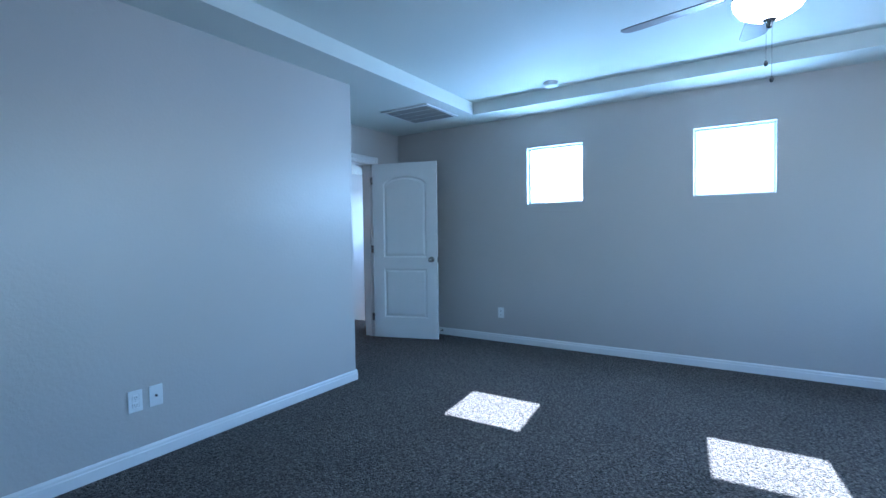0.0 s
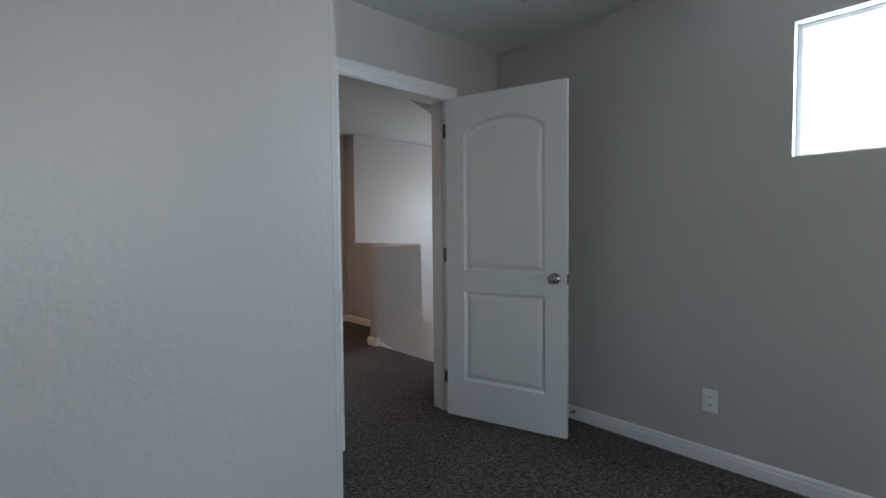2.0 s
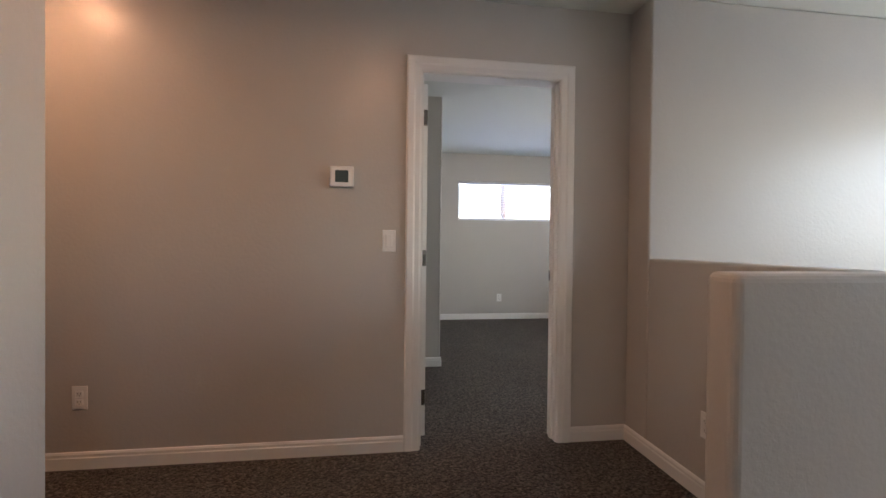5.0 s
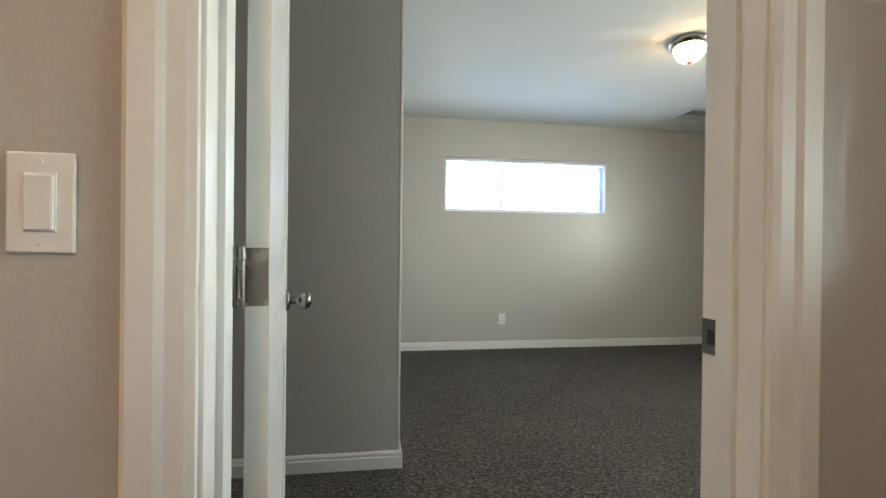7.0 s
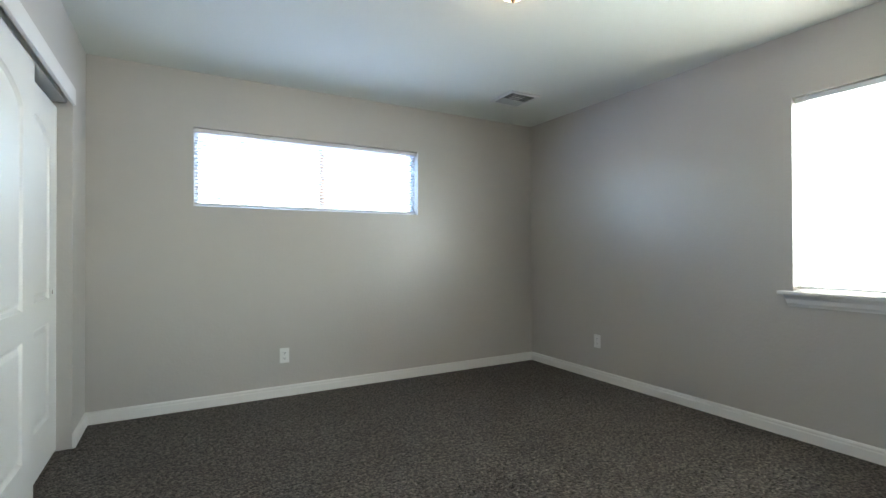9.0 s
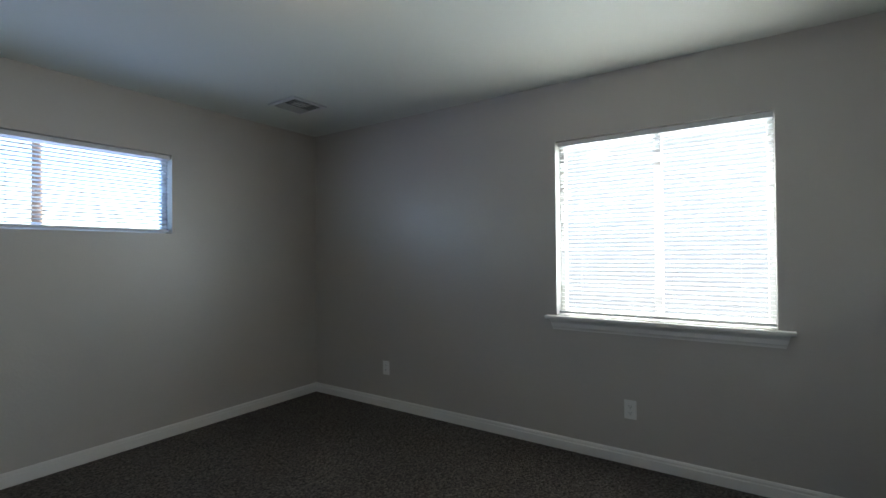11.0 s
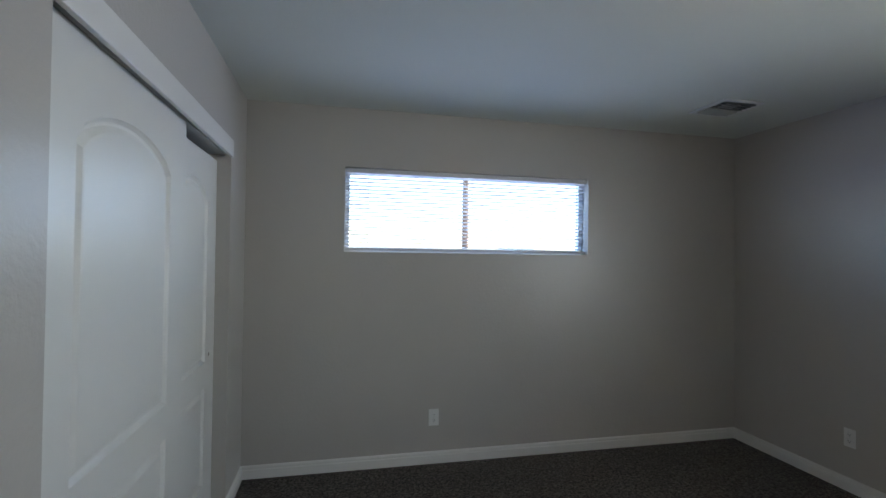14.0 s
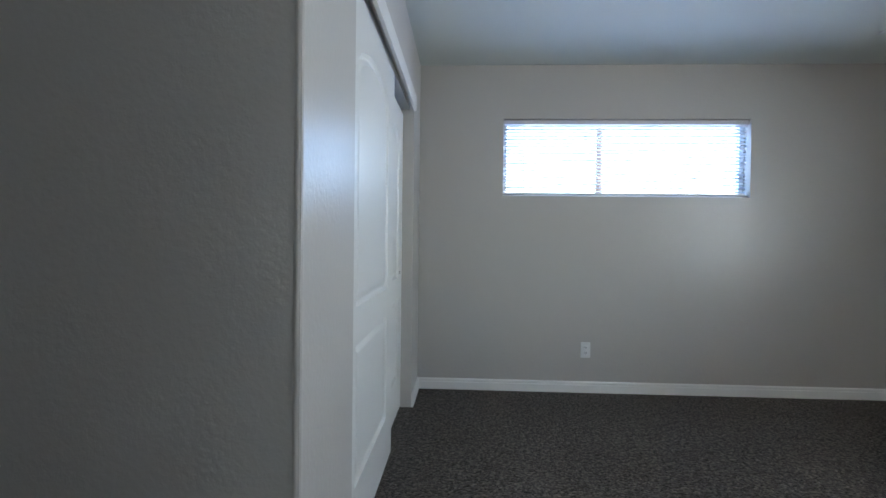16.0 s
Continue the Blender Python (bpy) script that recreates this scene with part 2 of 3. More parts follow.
# bedroom shell
slab_wall("wall_bedroom_east", "x", AX, AX + 0.11, AS - 0.12, HD, 0, 2.7, [(*W1, *WZ), (*W2, *WZ)])
slab_wall("wall_bedroom_long", "y", AL, AL + 0.12, AW, RX, 0, 2.7)
slab_wall("wall_bedroom_return", "x", RX - 0.12, RX, AL + 0.12, AD, 0, 2.7)
slab_wall("wall_bedroom_door", "y", AD, HD, RX - 0.12, AX, 0, 2.7, [(DA[0] - 0.02, DA[1] + 0.02, -0.01, DH + 0.02)])
slab_wall("wall_bedroom_west", "x", AW - 0.12, AW, AS - 0.12, AL + 0.12, 0, 2.7)
slab_wall("wall_bedroom_south", "y", AS - 0.12, AS, AW, AX, 0, 2.7, [(-2.8, -0.6, 0.75, 2.15)])

# tray ceiling: a lower border with a raised middle, one mesh
TR = (-4.9, 0.225, -8.64, -4.52)
bm = bmesh.new()
for lo, hi in (((AW, TR[3], H), (AX, AD, 2.75)), ((AW, AS, H), (AX, TR[2], 2.75)), ((AW, TR[2], H), (TR[0], TR[3], 2.75)),
               ((TR[1], TR[2], H), (AX, TR[3], 2.75)), ((TR[0], TR[2], H + 0.12), (TR[1], TR[3], 2.75))):
    add_box(bm, lo, hi)
structure("ceiling_bedroom", bm, CEIL, "white tray ceiling with a lower border", "ceiling")

# hall shell
slab_wall("wall_hall_west", "x", HC - 0.12, HC, HD, -1.146, 0, H)
slab_wall("wall_hall_west_return", "y", -1.266, -1.146, -3.6, HC - 0.12, 0, H)
slab_wall("wall_hall_end", "x", -3.72, -3.6, -1.266, 0.12, 0, H)
slab_wall("wall_hall_north", "y", 0, 0.12, -3.6, 4.5, -2.7, H, [(DB[0] - 0.02, DB[1] + 0.02, -0.26, DH + 0.02)])
structure("ceiling_hall", box((-3.6, HD, H), (4.62, 0.0, H + 0.2)), CEIL, "flat painted hall ceiling", "ceiling")
structure("wall_stair_north", box((SX, -0.21, -2.7), (4.16, -0.001, H - 0.001), 0.012, 3), WALL, "painted stairwell wall with a rounded end", "wall")
bm = add_box(bmesh.new(), (AP, HD + 0.001, 0), (0.80, AY, H - 0.001), 0.008)
add_box(bm, (0.792, HD + 0.001, -2.7), (4.16, AY - 0.0005, H - 0.002))
structure("wall_stair_south", bm, WALL, "painted wall between the door and the stairs", "wall")
# shallow arch over the hall just beyond the bedroom door
bm = bmesh.new()
for y in (AY - 0.12, AY - 0.0005):
    low, high = [], []
    for i in range(25):
        u = -1 + i / 12
        x = (HC + AP) / 2 + u * ((AP - HC) / 2 + 0.004)
        low.append(bm.verts.new((x, y, 2.23 - 0.165 * u * u)))
        high.append(bm.verts.new((x, y, H - 0.001)))
    for i in range(24):
        bm.faces.new((low[i], low[i + 1], high[i + 1], high[i]))
vs = list(bm.verts)
for i in range(24):
    bm.faces.new((vs[2 * i], vs[2 * i + 2], vs[50 + 2 * i + 2], vs[50 + 2 * i]))
structure("wall_hall_arch", bm, WALL, "shallow painted drywall arch across the hall", "wall")
structure("wall_guard_side", box((SX, -1.296, -2.7), (SX + 0.12, -0.211, 1.047), 0.014, 3), WALL, "half-height drywall guard with rounded edges", "wall")
bm = bmesh.new()
pts = [(0.762, -0.2), (0.762, 1.047), (1.40, 1.047), (1.40, 0.253), (4.159, -1.682), (4.159, -2.7), (0.9, -2.7), (0.9, -0.2)]
f = [bm.verts.new((x, -1.415, z)) for x, z in pts]
g = [bm.verts.new((x, -1.297, z)) for x, z in pts]
bm.faces.new(f)
bm.faces.new(g)
for i in range(len(pts)):
    bm.faces.new((f[i], f[(i + 1) % 8], g[(i + 1) % 8], g[i]))
bmesh.ops.recalc_face_normals(bm, faces=bm.faces)
bm.edges.ensure_lookup_table()
top = [e for e in bm.edges if all(v.co.z > -0.3 for v in e.verts) and any(v.co.z > 0.1 for v in e.verts)]
bmesh.ops.bevel(bm, geom=top, offset=0.026, segments=4, affect="EDGES", profile=0.5)
structure("wall_guard_stairs", bm, WALL, "half-height stair guard stepping down along the flight", "wall")
slab_wall("wall_stair_east", "x", 4.16, 4.30, HD, 0.0, -2.7, H, [(-2.6, -0.4, 1.0, 2.1)])
structure("wall_stair_under", box((0.68, HD, -2.7), (0.80, 0, -0.25)), WALL, "plain wall under the hall floor", "wall")
structure("floor_stairwell", box((0.68, HD, -2.8), (4.62, 0.0, -2.7)), CARPET, "dark carpet at the foot of the stairs", "floor")
# flight going down
stairs = thing("stairs", pose(0.80, 0, 0), "carpeted stairs going down beside a half wall", "stairs", "structure")
for i in range(12):
    part("step", box((i * 0.26 - 0.02, AY + 0.001, -0.185 * (i + 1) - 0.16), ((i + 1) * 0.26, -1.430, -0.185 * (i + 1)), 0.015), CARPET, stairs)
skirt = sweep([(0, 0), (0.014, 0), (0.014, 0.115), (0.006, 0.125), (0, 0.125)],
              [((0.80, -1.415, -0.070), (0, -1, 0), (0, 0, 1)), ((4.15, -1.415, -0.070 - 3.35 * 0.712), (0, -1, 0), (0, 0, 1))])
structure("trim_stair_skirt", skirt, TRIM, "white painted skirt board down the stairs", "trim")

# second bedroom shell
slab_wall("wall_bedroom2_north", "y", NY, NY + 0.16, -0.3, EX + 0.16, 0, H, [(*WN, *WNZ)])
slab_wall("wall_bedroom2_east", "x", EX, EX + 0.16, 0.12, NY, 0, H, [(*WE, *WEZ)])
slab_wall("wall_closet_front", "x", CX - 0.12, CX, CS, NY, 0, H, [(*CLO, 0, 2.02)])
slab_wall("wall_closet_end", "y", CS, CS + 0.12, -0.18, CX - 0.12, 0, H)
slab_wall("wall_closet_back", "x", -0.3, -0.18, CS, NY, 0, H)
slab_wall("wall_nook_west", "x", -1.42, -1.3, 0.12, CS + 0.12, 0, H)
slab_wall("wall_nook_north", "y", CS, CS + 0.12, -1.3, -0.3, 0, H)
structure("ceiling_bedroom2", box((-1.42, 0.0, H), (EX + 0.16, NY + 0.16, H + 0.2)), CEIL, "flat white painted ceiling", "ceiling")
structure("corner_bead_bedroom", lathe([(0.018, 0.0), (0.018, H - 0.002)], 24, at=(RX - 0.0170, AL + 0.0170, 0)), WALL, "rounded drywall corner beside the bedroom door", "trim")
structure("corner_bead_closet", lathe([(0.011, 0.0), (0.011, H - 0.002)], 20, at=(CX - 0.0085, CS + 0.0085, 0)), WALL, "rounded drywall corner of the closet wall", "trim")

# baseboards
BASE = [(0, 0), (0.015, 0), (0.015, 0.055), (0.011, 0.060), (0.011, 0.072), (0.006, 0.080), (0, 0.083)]


def baseboard(p, q, out):
    up = (0, 0, 1)
    ob = mesh_object("baseboard", sweep(BASE, [((*p, 0), (*out, 0), up), ((*q, 0), (*out, 0), up)]), TRIM)
    tagged(ob, "white moulded baseboard along the carpet", "baseboard", "baseboards", "structure")


for p, q, out in (
    ((AW, AL), (RX + 0.013, AL), (0, -1)), ((RX, AL), (RX, AD), (1, 0)), ((RX, AD), (DA[0] - 0.09, AD), (0, -1)),
    ((DA[1] + 0.09, AD), (AX, AD), (0, -1)), ((AX, AD), (AX, AS), (-1, 0)), ((AW, AS), (AX, AS), (0, 1)), ((AW, AS), (AW, AL), (1, 0)),
    ((HC, HD), (HC, -1.133), (1, 0)), ((-3.6, 0), (DB[0] - 0.09, 0), (0, -1)), ((DB[1] + 0.09, 0), (SX, 0), (0, -1)),
    ((SX, 0), (SX, -1.295), (-1, 0)), ((0.762, -1.430), (0.762, -1.282), (-1, 0)), ((0.747, -1.415), (0.80, -1.415), (0, -1)),
    ((-3.6, -1.146), (HC, -1.146), (0, 1)), ((HC, HD), (DA[0] - 0.09, HD), (0, 1)),
    ((CX, NY), (EX, NY), (0, -1)), ((EX, NY), (EX, 0.12), (-1, 0)), ((DB[1] + 0.09, 0.12), (EX, 0.12), (0, 1)),
    ((CX, CLO[1]), (CX, NY), (1, 0)), ((CX, CS - 0.013), (CX, CLO[0]), (1, 0)), ((-1.3, CS), (CX + 0.013, CS), (0, -1)),
    ((-1.3, 0.12), (-1.3, CS), (1, 0)), ((-1.3, 0.12), (DB[0] - 0.09, 0.12), (0, 1)),
):
    baseboard(p, q, out)

# ---------------- doors ----------------
CASE = [(0.0, 0.006), (0.010, 0.006), (0.013, 0.018), (0.013, 0.040), (0.018, 0.050), (0.018, 0.080), (0.012, 0.088), (0.0, 0.088)]


def door_frame(parent, u0, u1, y0, y1):
    """Jambs, stops and moulded casings on both sides of a wall across y; in the parent's space."""
    part("jamb", box((u0 - 0.02, y0, 0), (u0, y1, DH)), TRIM, parent)
    part("jamb", box((u1, y0, 0), (u1 + 0.02, y1, DH)), TRIM, parent)
    part("head_jamb", box((u0 - 0.02, y0, DH), (u1 + 0.02, y1, DH + 0.02)), TRIM, parent)
    for y, s in ((y0, -1), (y1, 1)):
        out = (0, s, 0)
        k = DH
        part("casing", sweep(CASE, [((u0, y, 0), out, (-1, 0, 0)), ((u0, y, k), out, (-1, 0, 1))]), TRIM, parent, "white moulded casing")
        part("casing", sweep(CASE, [((u1, y, 0), out, (1, 0, 0)), ((u1, y, k), out, (1, 0, 1))]), TRIM, parent, "white moulded casing")
        part("head_casing", sweep(CASE, [((u0, y, k), out, (-1, 0, 1)), ((u1, y, k), out, (1, 0, 1))]), TRIM, parent, "white moulded casing")


def panel_door(w, h, thick, sides=(1, -1), z_lock=(0.80, 0.93), stile=0.125, rise=0.085):
    """A moulded two-panel door with an arched upper panel: x from 0 to w, z from 0 to h, centred on y = 0."""
    bm = bmesh.new()
    half = thick / 2
    n = 16
    a, b = stile, w - stile
    spring = h - 0.15 - rise

    def arch(t):
        return spring + rise * (math.sin(math.pi * t) ** 0.62)
    lower = [(a, 0.235), (b, 0.235), (b, z_lock[0]), (a, z_lock[0])]
    upper = [(a, z_lock[1]), (b, z_lock[1])] + [(b + (a - b) * i / n, arch(i / n)) for i in range(n + 1)]
    for s in sides:
        y = s * half

        def q(*pts):
            bm.faces.new([bm.verts.new((px, y, pz)) for px, pz in pts])
        q((0, 0), (a, 0), (a, h), (0, h))
        q((b, 0), (w, 0), (w, h), (b, h))
        q((a, 0), (b, 0), (b, 0.235), (a, 0.235))
        q((a, z_lock[0]), (b, z_lock[0]), (b, z_lock[1]), (a, z_lock[1]))
        for i in range(n):
            x0, x1 = b + (a - b) * i / n, b + (a - b) * (i + 1) / n
            q((x0, arch(i / n)), (x0, h), (x1, h), (x1, arch((i + 1) / n)))
        for loop in (lower, upper):
            cx, cz = (a + b) / 2, (min(p[1] for p in loop) + max(p[1] for p in loop)) / 2
            hw, hh = (b - a) / 2, (max(p[1] for p in loop) - min(p[1] for p in loop)) / 2
            rings = []
            for inset, depth in ((0, 0), (0.004, 0.006), (0.012, 0.0135), (0.020, 0.014), (0.038, 0.004), (0.045, 0.003)):
                kx, kz = (hw - inset) / hw, (hh - inset) / hh
                rings.append([bm.verts.new((cx + (px - cx) * kx, y - s * depth, cz + (pz - cz) * kz)) for px, pz in loop])
            for r0, r1 in zip(rings, rings[1:]):
                for i in range(len(loop)):
                    j = (i + 1) % len(loop)
                    bm.faces.new((r0[i], r0[j], r1[j], r1[i]))
            bm.faces.new(rings[-1])
    for p0, p1 in (((0, 0), (w, 0)), ((w, 0), (w, h)), ((w, h), (0, h)), ((0, h), (0, 0))):
        bm.faces.new([bm.verts.new((p0[0], -half, p0[1])), bm.verts.new((p1[0], -half, p1[1])),
                      bm.verts.new((p1[0], half, p1[1])), bm.verts.new((p0[0], half, p0[1]))])
    if len(sides) == 1:
        s = -sides[0]
        bm.faces.new([bm.verts.new((px, s * half, pz)) for px, pz in ((0, 0), (w, 0), (w, h), (0, h))])
    bmesh.ops.remove_doubles(bm, verts=bm.verts, dist=0.0002)
    return bm


KNOB = [(0.0, 0), (0.032, 0), (0.032, 0.005), (0.026, 0.011), (0.012, 0.014), (0.0105, 0.032), (0.016, 0.040), (0.025, 0.047),
        (0.0275, 0.056), (0.025, 0.065), (0.017, 0.071), (0.008, 0.073), (0.0, 0.073)]


def leaf_set(parent, w, local):
    """The leaf with knobs, latch and hinges, hung in the parent's space by the pose local."""
    h = DH - 0.02
    leaf = part("door_leaf", panel_door(w, h, 0.035), DOORP, parent, "white moulded two-panel leaf with an arched upper panel")
    leaf.matrix_local = local
    for s in (1, -1):
        k = part("knob", lathe([(r, s * y) for r, y in KNOB], 24, axis="y", at=(w - 0.065, s * 0.0175, 0.906)), NICKEL, leaf, "brushed nickel round knob", True)
    part("latch_plate", box((w - 0.0005, -0.012, 0.87), (w + 0.0015, 0.012, 0.93)), NICKEL, leaf)
    for z in (0.22, 1.02, 1.82):
        bm = box((-0.002, -0.0165, z - 0.045), (0.0006, 0.0165, z + 0.045), 0.0005, 1)
        lathe([(0.0, z - 0.048), (0.007, z - 0.047), (0.007, z + 0.047), (0.0, z + 0.048)], 12, bm, at=(-0.004, 0.0235, 0))
        part("hinge", bm, NICKEL, leaf, "brushed nickel butt hinge")
    return leaf


def jamb_hardware(parent, u_hinge, s, y_face, inward, u_strike, y_mid):
    """Hinge leaves let into one jamb and a strike plate in the other."""
    for z in (0.235, 1.035, 1.835):
        bm = box((u_hinge - 0.0005 if s > 0 else u_hinge - 0.002, min(y_face, y_face + inward * 0.034), z - 0.045),
                 (u_hinge + 0.002 if s > 0 else u_hinge + 0.0005, max(y_face, y_face + inward * 0.034), z + 0.045), 0.0008, 1)
        hp = part("jamb_hinge", bm, NICKEL, parent, "brushed nickel hinge leaf on the jamb")
        for dz in (-0.03, 0.0, 0.03):
            x = u_hinge + s * 0.0022
            part("screw", lathe([(0.0, 0.0), (0.0042, 0.0), (0.003, s * 0.0008), (0.0, s * 0.0008)], 10, axis="x",
                                at=(x, y_face + inward * (0.012 if dz else 0.024), z + dz)), DARK, hp)
    so = -s
    bm = box((min(u_strike, u_strike + so * 0.002), y_mid - 0.022, 0.905), (max(u_strike, u_strike + so * 0.002), y_mid + 0.022, 0.965), 0.0008, 1)
    st = part("strike_plate", bm, NICKEL, parent, "brushed nickel strike plate")
    x = u_strike + so * 0.0022
    part("latch_hole", box((x - 0.0006, y_mid - 0.008, 0.922), (x + 0.0006, y_mid + 0.008, 0.948)), DARK, st)


door1 = thing("door_1", pose(0, 0, 0), "white two-panel door standing wide open into the bedroom", "door", "structure")
door_frame(door1, DA[0], DA[1], AD, HD)
leaf_set(door1, 0.77, pose(DA[1] - 0.004, AD - 0.026, 0.012, 0, 0, -73.0) @ pose(0.004, -0.0235, 0))
jamb_hardware(door1, DA[1], -1, AD, 1, DA[0], AD + 0.02)
part("door_stop", box((DA[0], AD + 0.040, 0), (DA[0] + 0.010, AD + 0.075, DH)), TRIM, door1)
part("door_stop", box((DA[1] - 0.010, AD + 0.040, 0), (DA[1], AD + 0.075, DH)), TRIM, door1)

door2 = thing("door_2", pose(0, 0, 0), "white two-panel door swung wide open into the second bedroom", "door", "structure")
door_frame(door2, DB[0], DB[1], 0.0, 0.12)
leaf_set(door2, 0.755, pose(DB[0] + 0.004, 0.146, 0.012, 0, 0, 97.5) @ pose(0.004, -0.0235, 0))
jamb_hardware(door2, DB[0], 1, 0.12, -1, DB[1], 0.10)
part("door_stop", box((DB[0], 0.045, 0), (DB[0] + 0.010, 0.080, DH)), TRIM, door2)
part("door_stop", box((DB[1] - 0.010, 0.045, 0), (DB[1], 0.080, DH)), TRIM, door2)

# spring door stop on the bedroom baseboard
stop = thing("door_stopper", pose(AX - 0.015, -3.86, 0.05), "small metal door stopper on the baseboard", "door stopper")
part("rod", lathe([(0.0, 0.0), (0.012, 0.0), (0.012, -0.006), (0.005, -0.010), (0.005, -0.060), (0.0, -0.060)], 14, axis="x"), NICKEL, stop)
part("rubber_tip", lathe([(0.0, -0.060), (0.009, -0.060), (0.009, -0.073), (0.0, -0.075)], 14, axis="x"), PLATE, stop)

# closet with sliding doors
closet = thing("closet_doors", pose(0, 0, 0), "pair of white arched-panel sliding closet doors, shut", "closet door", "structure")


def closet_leaf(y0, y1, x, h, cup_y):
    w = y1 - y0
    leaf = part("sliding_door", panel_door(w, h, 0.034, z_lock=(0.74, 0.87), stile=0.17, rise=0.10), DOORP, closet, "white moulded sliding closet leaf")
    leaf.matrix_local = pose(x, y0, 0.012, 0, 0, 90)
    part("finger_pull", lathe([(0.0, 0.0), (0.011, 0.0), (0.011, -0.0015), (0.0, -0.0012)], 16, axis="y", at=(cup_y, -0.0171, 0.90)), NICKEL, leaf, "small nickel finger pull")
    return leaf


closet_leaf(CLO[0] - 0.01, 3.15, CX - 0.045, 1.975, 0.05)
closet_leaf(3.02, CLO[1], CX - 0.090, 1.945, 0.72)
part("fascia", box((CX + 0.001, CLO[0] - 0.03, 1.975), (CX + 0.019, CLO[1] - 0.03, 2.068), 0.003), TRIM, closet, "white fascia board over the track")
part("track", box((CX - 0.118, CLO[0], 1.992), (CX - 0.03, CLO[1], 2.019)), GRILLE, closet, "metal sliding track")

# ---------------- windows ----------------


def window_unit(name, m, w, h, label, divided, blind, f=0.035, y0=0.085, pitch=0.0255):
    """A vinyl window: local x along the wall, y outward, z up, from the lower inner corner of its opening."""
    win = thing(name, m, label, "window", "structure")
    y1 = y0 + 0.045
    part("frame_side", box((0.001, y0, 0.001), (f, y1, h - 0.001), 0.003), VINYL, win)
    part("frame_side", box((w - f, y0, 0.001), (w - 0.001, y1, h - 0.001), 0.003), VINYL, win)
    part("frame_rail", box((f, y0, 0.001), (w - f, y1, f), 0.003), VINYL, win)
    part("frame_rail", box((f, y0, h - f), (w - f, y1, h - 0.001), 0.003), VINYL, win)
    xs = [(f, w - f)]
    if divided:
        c = divided
        part("meeting_stile", box((c - 0.022, y0 + 0.004, f), (c + 0.022, y1 - 0.004, h - f), 0.003), VINYL, win)
        xs = [(f, c - 0.022), (c + 0.022, w - f)]
    for a, b in xs:
        p = part("pane", box((a, y0 + 0.02, f), (b, y0 + 0.024, h - f)), GLASS, win, "clear window glass")
        p.visible_shadow = False
    if blind:
        bl = thing("window_blind", m, "white horizontal mini blind, lowered with slats tilted open", "blind")
        part("head_rail", box((0.006, 0.022, h - 0.034), (w - 0.006, 0.060, h - 0.004), 0.003), BLIND, bl)
        part("bottom_rail", box((0.008, 0.026, 0.012), (w - 0.008, 0.056, 0.028), 0.004), BLIND, bl)
        n = int((h - 0.075) / pitch)
        sl = None
        for i in range(n):
            z = 0.042 + i * (h - 0.085) / (n - 1)
            if sl is None:
                k = 6
                bm = bmesh.new()
                rows = []
                for j in range(k + 1):
                    u = -0.0125 + 0.025 * j / k
                    zz = 0.0022 * (1 - (u / 0.0125) ** 2)
                    rows.append([bm.verts.new((x, u, zz)) for x in (0.009, w - 0.009)])
                for r0, r1 in zip(rows, rows[1:]):
                    bm.faces.new((r0[0], r0[1], r1[1], r1[0]))
                bmesh.ops.solidify(bm, geom=bm.faces[:], thickness=0.0006)
                sl = part("slat", bm, BLIND, bl)
                one = sl
            else:
                one = new("slat", sl.data)
                one.parent = bl
            one.matrix_local = pose(0, 0.041, z, blind + random.uniform(-1.5, 1.5))
        for x in (0.16, w - 0.16) + ((w / 2,) if w > 1.5 else ()):
            for y in (0.0285, 0.0535):
                part("ladder_cord", lathe([(0.0009, 0.02), (0.0009, h - 0.03)], 6, at=(x, y, 0)), BLIND, bl)
        part("tilt_wand", lathe([(0.0, h - 0.42), (0.004, h - 0.42), (0.004, h - 0.05), (0.0, h - 0.05)], 8, at=(0.10, 0.016, 0)), GLASS, bl, "clear plastic tilt wand")
    return win


window_unit("window_1", pose(AX, W1[1], WZ[0], 0, 0, -90), W1[1] - W1[0], WZ[1] - WZ[0], "small square fixed window set high in the wall", 0, 0, 0.022, 0.06)
window_unit("window_2", pose(AX, W2[1], WZ[0], 0, 0, -90), W2[1] - W2[0], WZ[1] - WZ[0], "small square fixed window set high in the wall", 0, 0, 0.022, 0.06)
window_unit("window_3", pose(WN[0], NY, WNZ[0]), WN[1] - WN[0], WNZ[1] - WNZ[0], "wide low sliding window behind a white blind", 0, -17, pitch=0.0245)
window_unit("window_4", pose(EX, WE[1], WEZ[0], 0, 0, -90), WE[1] - WE[0], WEZ[1] - WEZ[0], "sliding window with a white blind over a painted sill", 0.62, -5, pitch=0.0255)
window_unit("window_5", pose(4.16, -0.4, 1.0, 0, 0, -90), 2.2, 1.1, "white vinyl stairwell window", 1.1, 0, 0.035, 0.06)
window_unit("window_6", pose(-0.6, AS, 0.75, 0, 0, 180), 2.2, 1.4, "wide white vinyl bedroom window", 1.1, 0)

